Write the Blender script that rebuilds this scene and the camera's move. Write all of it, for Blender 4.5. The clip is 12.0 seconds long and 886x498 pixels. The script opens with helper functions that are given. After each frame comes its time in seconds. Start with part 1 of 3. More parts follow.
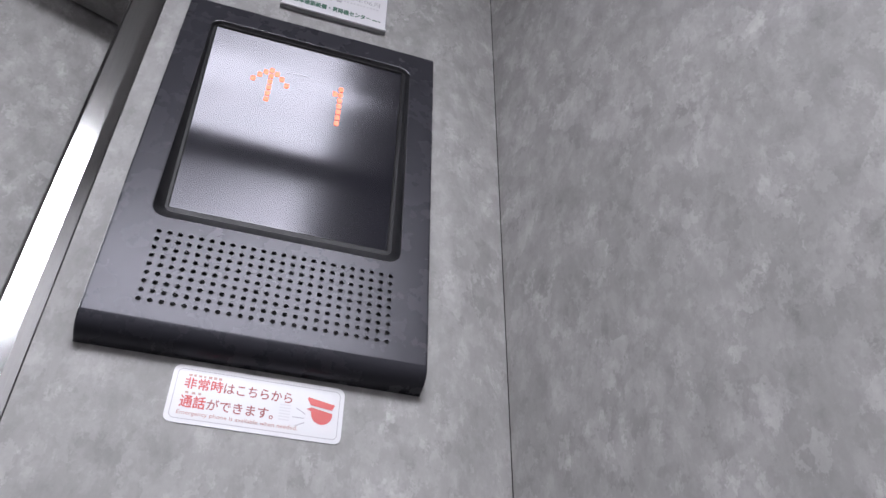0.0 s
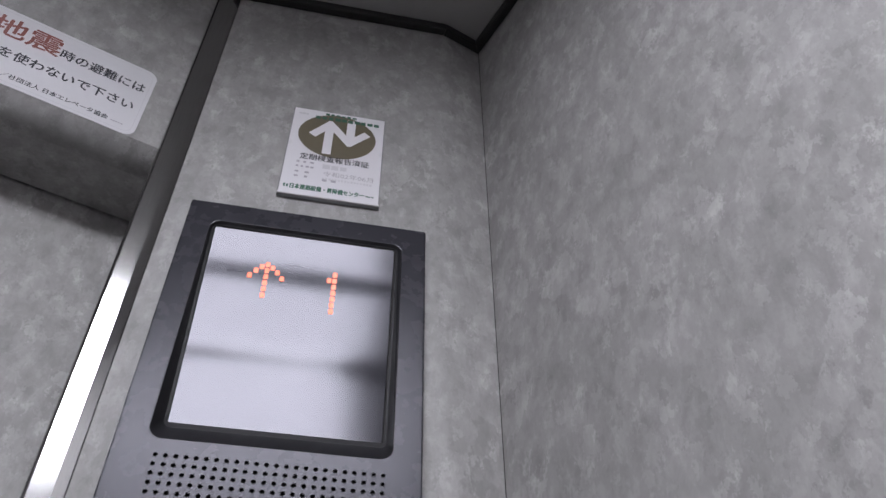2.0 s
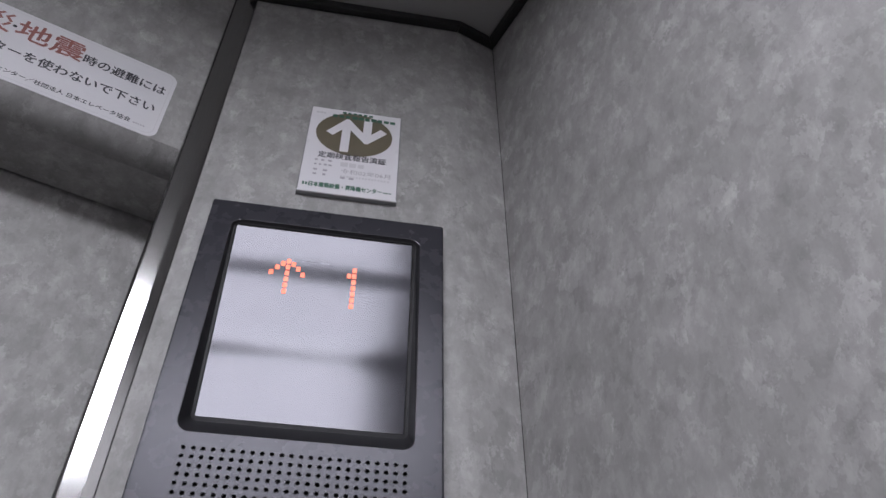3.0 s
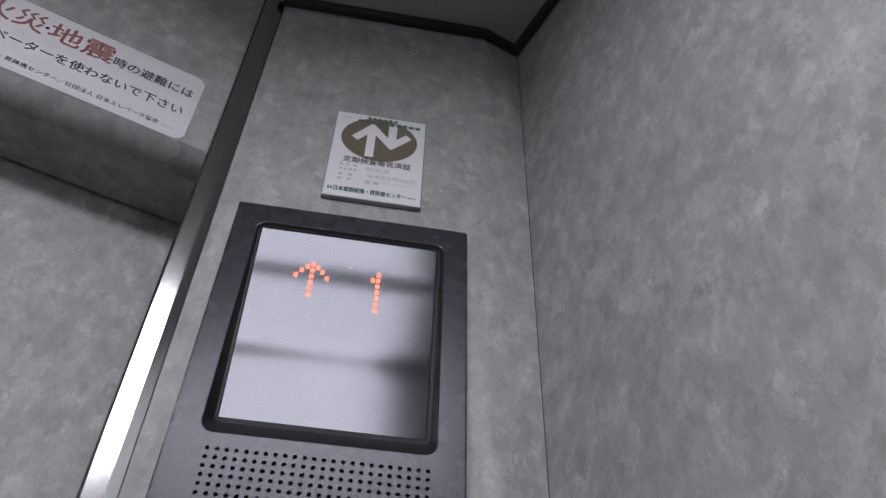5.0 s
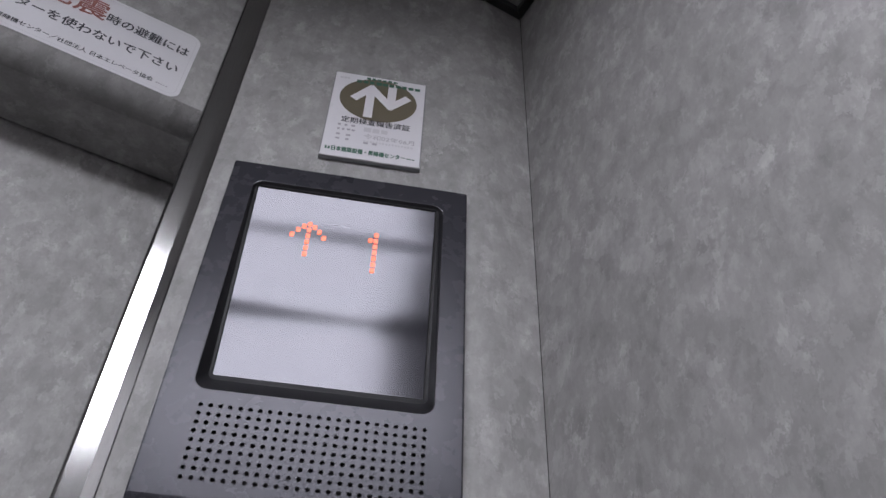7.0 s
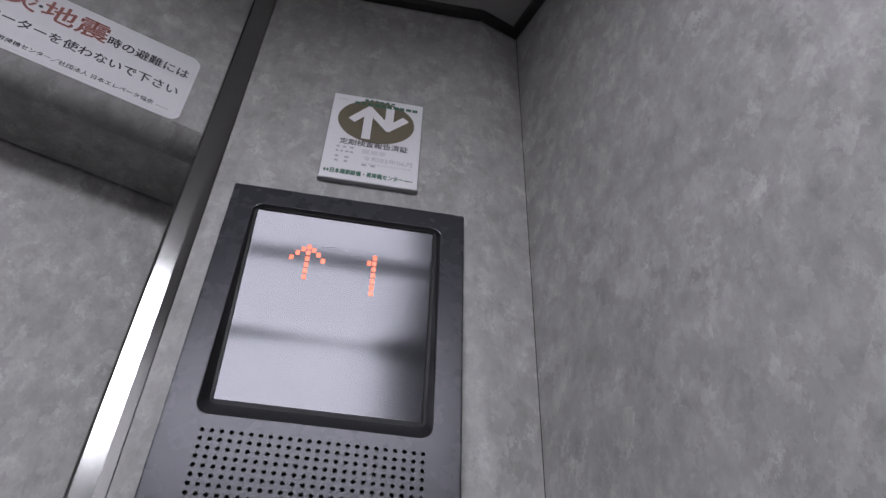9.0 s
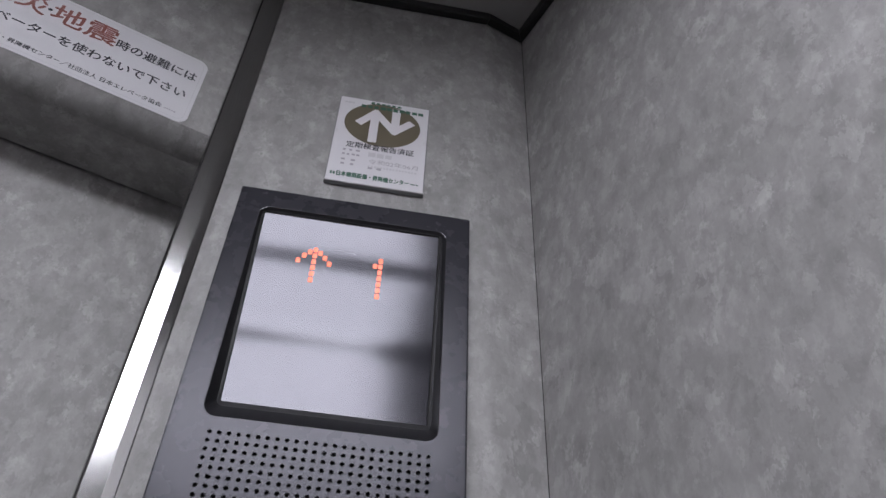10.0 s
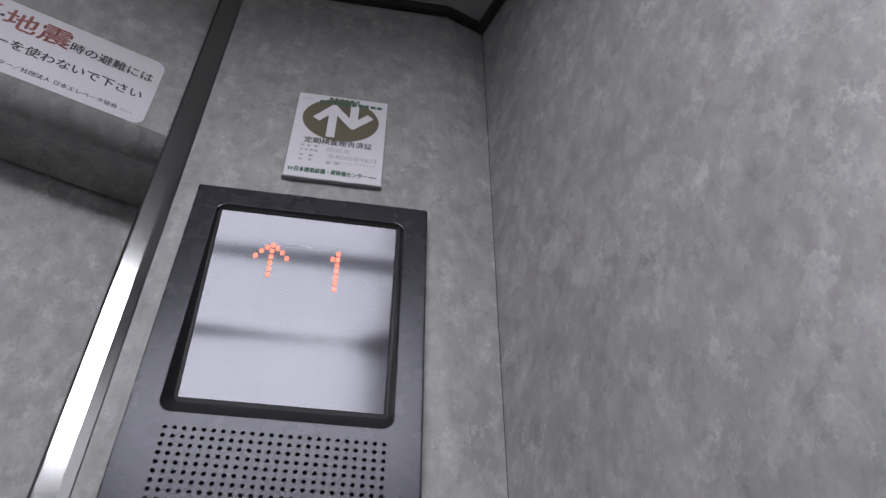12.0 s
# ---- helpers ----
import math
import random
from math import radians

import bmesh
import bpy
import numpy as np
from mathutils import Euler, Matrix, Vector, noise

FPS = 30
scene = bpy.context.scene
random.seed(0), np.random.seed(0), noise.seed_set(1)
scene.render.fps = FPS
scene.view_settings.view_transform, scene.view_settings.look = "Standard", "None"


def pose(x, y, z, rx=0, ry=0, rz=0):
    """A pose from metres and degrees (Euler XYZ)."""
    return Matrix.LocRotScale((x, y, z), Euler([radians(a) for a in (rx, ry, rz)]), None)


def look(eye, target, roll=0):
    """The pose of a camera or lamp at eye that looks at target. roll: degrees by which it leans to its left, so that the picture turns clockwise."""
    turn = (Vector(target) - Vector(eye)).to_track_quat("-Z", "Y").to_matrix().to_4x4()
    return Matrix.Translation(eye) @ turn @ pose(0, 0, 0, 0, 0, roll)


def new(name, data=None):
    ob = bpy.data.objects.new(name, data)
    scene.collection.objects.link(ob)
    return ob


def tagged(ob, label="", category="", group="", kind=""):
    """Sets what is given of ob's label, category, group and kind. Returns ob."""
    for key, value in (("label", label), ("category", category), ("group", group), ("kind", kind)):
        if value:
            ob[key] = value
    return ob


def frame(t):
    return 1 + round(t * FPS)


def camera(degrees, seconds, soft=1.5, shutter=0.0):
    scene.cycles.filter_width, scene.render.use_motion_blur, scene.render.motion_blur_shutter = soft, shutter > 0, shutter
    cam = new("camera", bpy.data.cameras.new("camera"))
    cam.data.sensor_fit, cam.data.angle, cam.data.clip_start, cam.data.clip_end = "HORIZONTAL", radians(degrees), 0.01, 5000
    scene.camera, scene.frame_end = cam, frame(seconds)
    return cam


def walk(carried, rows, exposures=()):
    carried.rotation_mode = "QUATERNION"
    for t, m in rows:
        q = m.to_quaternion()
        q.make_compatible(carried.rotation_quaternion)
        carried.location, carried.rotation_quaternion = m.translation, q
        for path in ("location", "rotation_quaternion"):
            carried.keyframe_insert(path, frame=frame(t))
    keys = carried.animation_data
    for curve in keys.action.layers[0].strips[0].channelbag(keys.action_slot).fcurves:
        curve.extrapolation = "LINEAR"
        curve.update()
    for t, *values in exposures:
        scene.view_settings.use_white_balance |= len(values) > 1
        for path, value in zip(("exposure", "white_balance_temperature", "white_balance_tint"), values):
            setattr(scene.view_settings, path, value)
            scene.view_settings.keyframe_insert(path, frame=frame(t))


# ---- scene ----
cam = camera(59.8, 12.0)
PATH = [
    (0, (0.099, -0.483, 1.43), (0.574, 1.02, 2.66), 0.8),
    (0.2, (0.111, -0.477, 1.436), (0.603, 1.002, 2.689), 1.1),
    (0.5, (0.112, -0.476, 1.446), (0.608, 0.99, 2.714), 1.4),
    (0.8, (0.111, -0.48, 1.438), (0.629, 1.001, 2.678), 2.2),
    (1, (0.111, -0.484, 1.432), (0.617, 0.988, 2.687), 1.1),
    (1.2, (0.114, -0.484, 1.441), (0.571, 1.003, 2.698), 0.7),
    (1.4, (0.121, -0.515, 1.467), (0.544, 0.961, 2.749), -0.4),
    (1.5, (0.134, -0.526, 1.471), (0.51, 0.936, 2.783), -0.6),
    (1.7, (0.138, -0.541, 1.481), (0.485, 0.887, 2.837), -1.5),
    (2, (0.139, -0.566, 1.491), (0.432, 0.852, 2.87), -0.2),
    (2.5, (0.137, -0.574, 1.487), (0.39, 0.849, 2.869), 0.8),
    (3, (0.138, -0.571, 1.482), (0.387, 0.86, 2.856), 0.1),
    (5, (0.131, -0.567, 1.481), (0.335, 0.857, 2.87), 2.2),
    (5.5, (0.129, -0.563, 1.479), (0.331, 0.863, 2.867), 2.5),
    (6, (0.133, -0.553, 1.475), (0.337, 0.902, 2.832), 2.6),
    (6.5, (0.137, -0.547, 1.476), (0.339, 0.916, 2.824), 2.7),
    (8.5, (0.14, -0.557, 1.479), (0.356, 0.902, 2.831), 2.3),
    (9, (0.132, -0.564, 1.482), (0.349, 0.886, 2.843), 2.3),
    (9.5, (0.124, -0.569, 1.483), (0.333, 0.881, 2.845), 2.7),
    (10, (0.129, -0.569, 1.482), (0.337, 0.882, 2.841), 2.8),
    (10.5, (0.135, -0.574, 1.483), (0.344, 0.878, 2.843), 2.8),
    (11, (0.149, -0.568, 1.477), (0.362, 0.885, 2.835), 2.4),
    (11.5, (0.159, -0.568, 1.475), (0.379, 0.885, 2.831), 1.4),
    (12, (0.163, -0.575, 1.473), (0.393, 0.878, 2.828), 0.3),
]
EXPOSURES = [(0.0, 0.46), (1.0, 0.43), (1.5, 0.31), (2.0, 0.20), (2.5, 0.09), (3.0, 0.02), (5.0, -0.05), (10.0, -0.05), (12.0, 0.02)]
walk(cam, [(t, look(eye, target, roll)) for t, eye, target, roll in PATH], EXPOSURES)

# ---- light ----
world = bpy.data.worlds.new("world")
scene.world = world
world.use_nodes = True
world.node_tree.nodes["Background"].inputs["Color"].default_value = (0.02, 0.02, 0.02, 1)
world.node_tree.nodes["Background"].inputs["Strength"].default_value = 0.1
LAMP = 17.5


# ---- materials ----
def material(name, color=(0.5, 0.5, 0.5), rough=0.5, metal=0.0, **more):
    m = bpy.data.materials.new(name)
    m.use_nodes = True
    b = m.node_tree.nodes["Principled BSDF"]
    b.inputs["Base Color"].default_value = (*color, 1)
    b.inputs["Roughness"].default_value = rough
    b.inputs["Metallic"].default_value = metal
    for key, value in more.items():
        b.inputs[key.replace("_", " ")].default_value = value
    return m


def node(m, kind, **inputs):
    n = m.node_tree.nodes.new(kind)
    for key, value in inputs.items():
        n.inputs[key.replace("_", " ")].default_value = value
    return n


def link(m, a, b):
    m.node_tree.links.new(a, b)


def place(m, scale):
    """World position, stretched: the coordinates of a grain."""
    g = node(m, "ShaderNodeNewGeometry")
    k = node(m, "ShaderNodeVectorMath")
    k.operation = "MULTIPLY"
    k.inputs[1].default_value = scale
    link(m, g.outputs["Position"], k.inputs[0])
    return k.outputs[0]


def grain(m, scale, size, detail=4.0, rough=0.55, distortion=0.0):
    n = node(m, "ShaderNodeTexNoise", Scale=size, Detail=detail, Roughness=rough, Distortion=distortion)
    link(m, place(m, scale), n.inputs["Vector"])
    return n.outputs["Fac"]


def ramp(m, value, stops):
    r = node(m, "ShaderNodeValToRGB")
    link(m, value, r.inputs[0])
    e = r.color_ramp.elements
    colors = [(at, (*c, 1) if len(c) == 3 else (c[0], c[0], c[0], 1)) for at, c in stops]
    (e[0].position, e[0].color), (e[1].position, e[1].color) = colors[0], colors[-1]
    for at, c in colors[1:-1]:
        e.new(at).color = c
    return r.outputs[0]


def mixed(m, fac, a, b, how="MIX"):
    x = node(m, "ShaderNodeMix")
    x.data_type, x.blend_type = "RGBA", how
    for socket, value in ((x.inputs[0], fac), (x.inputs[6], a), (x.inputs[7], b)):
        if hasattr(value, "links"):
            link(m, value, socket)
        else:
            socket.default_value = value
    return x.outputs[2]


def bump(m, value, strength, distance):
    n = node(m, "ShaderNodeBump", Strength=strength, Distance=distance)
    link(m, value, n.inputs["Height"])
    link(m, n.outputs[0], m.node_tree.nodes["Principled BSDF"].inputs["Normal"])


def flakes(m, size, ragged, stops):
    """Ragged-edged flakes of one tone each, pressed into a laminate."""
    n = node(m, "ShaderNodeTexNoise", Scale=size * 1.3, Detail=8.0, Roughness=0.68)
    at = place(m, (1.05, 1.05, 0.74))
    link(m, at, n.inputs["Vector"])
    shift = node(m, "ShaderNodeVectorMath")
    shift.operation = "MULTIPLY_ADD"
    link(m, n.outputs["Color"], shift.inputs[0])
    shift.inputs[1].default_value = (ragged, ragged, ragged)
    link(m, at, shift.inputs[2])
    v = node(m, "ShaderNodeTexVoronoi", Scale=size)
    link(m, shift.outputs[0], v.inputs["Vector"])
    return ramp(m, v.outputs["Color"], stops)


def laminate(name, base, spread):
    """Mottled grey wall laminate: soft clouds, ragged pale smears, a fine upright fibre."""
    m = material(name, rough=0.6, IOR=1.42)
    b = m.node_tree.nodes["Principled BSDF"]
    lo, hi = [c * (1 - spread) for c in base], [c * (1 + spread) for c in base]
    cloud = ramp(m, grain(m, (1.1, 1.1, 0.7), 14, 4, 0.55, 0.3), [(0.34, lo), (0.66, hi)])
    patch = ramp(m, grain(m, (1.1, 1.1, 0.74), 44, 8, 0.66, 0.1), [(0.36, (0.88,)), (0.46, (0.96,)), (0.53, (1.0,)), (0.55, (1.06,)), (0.64, (1.15,))])
    chips = mixed(m, 1.0, flakes(m, 52, 0.052, [(0.0, (0.86,)), (0.22, (0.925,)), (0.46, (0.985,)), (0.70, (1.035,)), (0.84, (1.14,)), (1.0, (1.23,))]),
                  flakes(m, 108, 0.030, [(0.0, (0.87,)), (0.28, (0.955,)), (0.70, (1.02,)), (0.88, (1.14,)), (1.0, (1.21,))]), "MULTIPLY")
    deep = mixed(m, 1.0, mixed(m, 1.0, cloud, patch, "MULTIPLY"), chips, "MULTIPLY")
    fibre = ramp(m, grain(m, (1, 1, 0.35), 260, 3, 0.6), [(0.3, (0.97,)), (0.7, (1.03,))])
    link(m, mixed(m, 1.0, deep, fibre, "MULTIPLY"), b.inputs["Base Color"])
    link(m, ramp(m, grain(m, (1, 1, 0.7), 30, 4), [(0.3, (0.52,)), (0.7, (0.66,))]), b.inputs["Roughness"])
    bump(m, grain(m, (1, 1, 0.5), 700, 3), 0.12, 0.0004)
    return m


def steel(name, base, rough):
    """Hairline stainless steel, brushed along its height."""
    m = material(name, (base, base, base * 1.01), rough, 1.0)
    b = m.node_tree.nodes["Principled BSDF"]
    line = grain(m, (1, 1, 0.012), 2600, 2, 0.5)
    link(m, ramp(m, line, [(0.3, (base * 0.90,)), (0.7, (base * 1.06,))]), b.inputs["Base Color"])
    smear = grain(m, (1, 1, 0.35), 26, 4, 0.6)
    link(m, ramp(m, smear, [(0.3, (rough * 0.95,)), (0.75, (rough * 1.1,))]), b.inputs["Roughness"])
    bump(m, line, 0.02, 0.0001)
    return m


def coated(name, color, rough, metal, speck):
    """Sprayed dark coating with a fine fleck and faint handling marks."""
    m = material(name, color, rough, metal)
    b = m.node_tree.nodes["Principled BSDF"]
    fleck = grain(m, (1, 1, 1), 2200, 2, 0.6)
    link(m, ramp(m, fleck, [(0.35, [c * (1 - speck) for c in color]), (0.65, [c * (1 + speck) for c in color])]), b.inputs["Base Color"])
    link(m, ramp(m, grain(m, (1, 1, 1), 38, 5, 0.6), [(0.3, (rough * 0.96,)), (0.7, (rough * 1.06,))]), b.inputs["Roughness"])
    bump(m, fleck, 0.10, 0.0002)
    return m


def glowing(name, color, strength, base=(0.8, 0.8, 0.8)):
    return material(name, base, 0.4, 0.0, Emission_Color=(*color, 1), Emission_Strength=strength)


WALL = laminate("grey_laminate", (0.268, 0.263, 0.261), 0.05)
STEEL = steel("hairline_steel", 0.56, 0.14)
COAT = coated("charcoal_coating", (0.026, 0.026, 0.032), 0.27, 0.05, 0.03)
COAT.node_tree.nodes["Principled BSDF"].inputs["IOR"].default_value = 1.31
COAT.node_tree.nodes["Principled BSDF"].inputs["Specular Tint"].default_value = (0.92, 0.92, 1.0, 1)
COAT_DARK = coated("charcoal_bezel", (0.016, 0.016, 0.018), 0.34, 0.1, 0.04)
COAT_DARK.node_tree.nodes["Principled BSDF"].inputs["IOR"].default_value = 1.32
# paler, shinier coating, standing in for the highlight along the opening's edge
RIM = coated("highlight_rim", (0.10, 0.10, 0.11), 0.22, 0.6, 0.05)
BLACK = coated("black_moulding", (0.012, 0.012, 0.013), 0.5, 0.0, 0.2)
VOID = material("dark_gap", (0.006, 0.006, 0.006), 0.9)
GLASS = material("smoked_display_glass", (0.010, 0.010, 0.014), 0.12, 0.0, IOR=1.45, Specular_Tint=(0.90, 0.90, 1.0, 1))
link(GLASS, ramp(GLASS, grain(GLASS, (1, 1, 1), 45, 4, 0.6), [(0.3, (0.150,)), (0.75, (0.180,))]), GLASS.node_tree.nodes["Principled BSDF"].inputs["Roughness"])
# bump on the flat acrylic pane: bowed along its height, with two soft steps across it, and turned a little aside
# added to put dark bands and a dim right side into its reflection
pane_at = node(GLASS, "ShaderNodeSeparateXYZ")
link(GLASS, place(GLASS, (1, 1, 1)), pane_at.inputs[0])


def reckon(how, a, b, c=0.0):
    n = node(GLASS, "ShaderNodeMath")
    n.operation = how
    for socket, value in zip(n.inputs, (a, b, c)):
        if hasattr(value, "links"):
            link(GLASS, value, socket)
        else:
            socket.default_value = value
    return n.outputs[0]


def band_step(at, width, rise):
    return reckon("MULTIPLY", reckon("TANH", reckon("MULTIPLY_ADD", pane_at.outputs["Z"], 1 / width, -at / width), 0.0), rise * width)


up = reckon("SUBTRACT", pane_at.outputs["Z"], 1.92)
distortion = reckon("MULTIPLY", up, reckon("MULTIPLY_ADD", up, 0.393, 0.0524))
distortion = reckon("ADD", distortion, reckon("ADD", band_step(1.881, 0.014, -0.082), band_step(1.972, 0.014, 0.058)))
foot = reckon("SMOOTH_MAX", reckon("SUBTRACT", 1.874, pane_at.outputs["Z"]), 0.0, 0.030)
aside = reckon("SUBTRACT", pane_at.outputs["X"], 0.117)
distortion = reckon("ADD", distortion, reckon("MULTIPLY", aside, -0.074))
distortion = reckon("MULTIPLY_ADD", foot, 0.043, distortion)
bump(GLASS, distortion, 1.0, 1.0)
LED = glowing("orange_led", (1.0, 0.17, 0.07), 1.2, (0.6, 0.1, 0.06))
DIFFUSER = glowing("lit_diffuser", (0.955, 0.95, 1.04), LAMP)
PAPER = coated("white_card", (0.61, 0.60, 0.63), 0.33, 0.0, 0.015)
CASE = material("clear_plastic_case", (0.30, 0.30, 0.31), 0.10, 0.0, IOR=1.5)
FILM = coated("white_label_film", (0.57, 0.565, 0.59), 0.30, 0.0, 0.012)
INK = material("black_ink", (0.035, 0.035, 0.045), 0.5)
GREY_INK = material("grey_ink", (0.34, 0.33, 0.36), 0.5)
PALE_INK = material("pale_grey_ink", (0.50, 0.49, 0.52), 0.5)
GREEN_INK = material("green_ink", (0.035, 0.11, 0.075), 0.5)
OLIVE_INK = coated("olive_brown_ink", (0.115, 0.098, 0.065), 0.35, 0.0, 0.05)
RED_INK = coated("red_ink", (0.46, 0.022, 0.022), 0.35, 0.0, 0.04)
NOTICE_RED = coated("browned_red_ink", (0.25, 0.095, 0.085), 0.4, 0.0, 0.3)
FADED_RED = coated("faded_red_ink", (0.27, 0.065, 0.065), 0.4, 0.0, 0.25)
WORN_RED = coated("worn_red_ink", (0.40, 0.22, 0.20), 0.4, 0.0, 0.25)
CEIL = coated("grey_ceiling_paint", (0.30, 0.295, 0.29), 0.55, 0.0, 0.04)
FRAME = coated("white_frame_paint", (0.40, 0.40, 0.41), 0.4, 0.0, 0.03)
FLOOR = laminate("dark_floor_vinyl", (0.038, 0.036, 0.035), 0.2)


# ---- mesh helpers ----
ROOT = {}


def part(name, bm, mat, parent=None, label="", smooth=False):
    """Links a bmesh, given in world metres, as one mesh object under a thing or a part."""
    at = ROOT.get(parent.name, Vector()) if parent else Vector()
    bm.transform(Matrix.Translation(-at))
    bm.normal_update()
    me = bpy.data.meshes.new(name)
    bm.to_mesh(me)
    bm.free()
    me.materials.append(mat)
    if smooth:
        for p in me.polygons:
            p.use_smooth = True
    ob = new(name, me)
    if parent:
        ob.parent = parent
        ROOT[ob.name] = at
    if label:
        tagged(ob, label)
    return ob


def thing(name, at, label, category, group="", kind=""):
    ob = new(name)
    ob.empty_display_size = 0.02
    ob.location = at
    ROOT[ob.name] = Vector(at)
    return tagged(ob, label, category, group, kind)


def prism(poly, z0, z1, bm=None):
    """An upright prism over a plan outline that runs counter-clockwise."""
    bm = bm or bmesh.new()
    lo = [bm.verts.new((x, y, z0)) for x, y in poly]
    hi = [bm.verts.new((x, y, z1)) for x, y in poly]
    n = len(poly)
    for i in range(n):
        bm.faces.new((lo[i], lo[(i + 1) % n], hi[(i + 1) % n], hi[i]))
    bm.faces.new(hi)
    bm.faces.new(lo[::-1])
    bmesh.ops.recalc_face_normals(bm, faces=bm.faces)
    return bm


def box(x0, x1, y0, y1, z0, z1, bm=None):
    return prism([(x0, y0), (x1, y0), (x1, y1), (x0, y1)], z0, z1, bm)


def bevelled(bm, width, segments=2, angle=30):
    edges = [e for e in bm.edges if len(e.link_faces) == 2 and e.calc_face_angle(0) > radians(angle)]
    bmesh.ops.bevel(bm, geom=edges, offset=width, segments=segments, affect="EDGES", profile=0.5)
    return bm


def rounded(x0, x1, z0, z1, r, n=6):
    """Corner-rounded rectangle outline, counter-clockwise from the lower right corner."""
    out = []
    for cx, cz, a in ((x1 - r, z0 + r, -90), (x1 - r, z1 - r, 0), (x0 + r, z1 - r, 90), (x0 + r, z0 + r, 180)):
        for i in range(n + 1):
            t = radians(a + 90 * i / n)
            out.append((cx + r * math.cos(t), cz + r * math.sin(t)))
    return out


class Plane:
    """A flat sheet with its own x to the right, y up and z outwards."""

    def __init__(self, at, right, out):
        r, o = Vector(right).normalized(), Vector(out).normalized()
        u = o.cross(r)
        self.m = Matrix.Translation(at) @ Matrix((r, u, o)).transposed().to_4x4()

    def sheet(self, outline, lift, thick=0.0):
        """A flat outline lifted off the sheet, as a face or as a plate of that thickness."""
        bm = bmesh.new()
        top = [bm.verts.new((x, y, lift)) for x, y in outline]
        bm.faces.new(top)
        if thick:
            low = [bm.verts.new((x, y, lift - thick)) for x, y in outline]
            for i in range(len(top)):
                j = (i + 1) % len(top)
                bm.faces.new((low[i], low[j], top[j], top[i]))
            bm.faces.new(low[::-1])
        bm.transform(self.m)
        return bm

    def bars(self, rects, lift):
        bm = bmesh.new()
        for x0, x1, y0, y1 in rects:
            bm.faces.new([bm.verts.new((x, y, lift)) for x, y in ((x0, y0), (x1, y0), (x1, y1), (x0, y1))])
        bm.transform(self.m)
        return bm

    def strokes(self, lines, width, lift):
        bm = bmesh.new()
        for k, (ax, ay, bx, by) in enumerate(lines):
            d = Vector((bx - ax, by - ay)).normalized() * width / 2
            p = Vector((-d.y, d.x))
            a, b = Vector((ax, ay)), Vector((bx, by))
            z = lift + 0.00003 * k
            bm.faces.new([bm.verts.new((q.x, q.y, z)) for q in (a - p, b - p, b + p, a + p)])
        bm.transform(self.m)
        return bm

    def writing(self, body, x0, x1, y0, y1, lift, weight=0.0):
        """Words set in the built-in font, fitted into a box on the sheet."""
        c = bpy.data.curves.new("writing", "FONT")
        c.body, c.size, c.resolution_u = body, 1.0, 3
        ob = bpy.data.objects.new("writing", c)
        scene.collection.objects.link(ob)
        bpy.context.view_layer.update()
        me = bpy.data.meshes.new_from_object(ob.evaluated_get(bpy.context.evaluated_depsgraph_get()))
        bpy.data.objects.remove(ob)
        bpy.data.curves.remove(c)
        bm = bmesh.new()
        bm.from_mesh(me)
        bpy.data.meshes.remove(me)
        xs, ys = [v.co.x for v in bm.verts], [v.co.y for v in bm.verts]
        for v in bm.verts:
            v.co = ((v.co.x - min(xs)) / (max(xs) - min(xs)) * (x1 - x0) + x0, (v.co.y - min(ys)) / (max(ys) - min(ys)) * (y1 - y0) + y0, lift)
        once = bm.copy()
        for k, (dx, dy) in enumerate(((1, 0), (-1, 0), (0, 1), (0, -1)) if weight else ()):
            again = once.copy()
            bmesh.ops.translate(again, verts=again.verts, vec=(dx * weight * (y1 - y0), dy * weight * (y1 - y0), 0.00002 * (k + 1)))
            me = bpy.data.meshes.new("writing")
            again.to_mesh(me)
            again.free()
            bm.from_mesh(me)
            bpy.data.meshes.remove(me)
        once.free()
        bm.transform(self.m)
        return bm


# ---- the lift car: u runs along the door, v from the door into the car ----
TURN = radians(20.0)
CX, CY = 0.313, 0.0202
UX, UY = math.cos(TURN), math.sin(TURN)


def car(u, v):
    return (CX + u * UX + v * UY, CY + u * UY - v * UX)


def back(x, y):
    dx, dy = x - CX, y - CY
    return (dx * UX + dy * UY, dx * UY - dy * UX)


def mirrored(poly):
    out = []
    for x, y in poly:
        u, v = back(x, y)
        out.append(car(-WIDE - u, v))
    return out[::-1]


WIDE, DEEP, TOP = 1.50, 1.95, 2.470
U_JAMB, V_FACE, V_DOOR = -0.3475, -0.101, -0.198
U_LEFT = -WIDE - U_JAMB


def slab(u0, u1, v0, v1, z0, z1, bm=None):
    return prism([car(u0, v0), car(u0, v1), car(u1, v1), car(u1, v0)], z0, z1, bm)


# floor and ceiling
tagged(part("floor", slab(-WIDE - 0.05, 0.05, -0.30, DEEP + 0.05, -0.04, 0.0), FLOOR), "dark grey mottled vinyl floor of the lift", "floor", kind="structure")
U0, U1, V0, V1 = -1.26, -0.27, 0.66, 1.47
bm = bmesh.new()
for u0, u1, v0, v1 in ((-WIDE - 0.03, 0.03, -0.30, V0), (-WIDE - 0.03, U0, V0, V1), (U1, 0.03, V0, V1), (-WIDE - 0.03, 0.03, V1, DEEP + 0.03)):
    slab(u0, u1, v0, v1, TOP, TOP + 0.03, bm)
tagged(part("ceiling", bm, CEIL), "plain grey painted ceiling panel of the lift", "ceiling", kind="structure")
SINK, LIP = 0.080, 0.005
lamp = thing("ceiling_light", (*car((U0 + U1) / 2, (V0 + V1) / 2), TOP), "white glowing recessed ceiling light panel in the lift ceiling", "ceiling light")
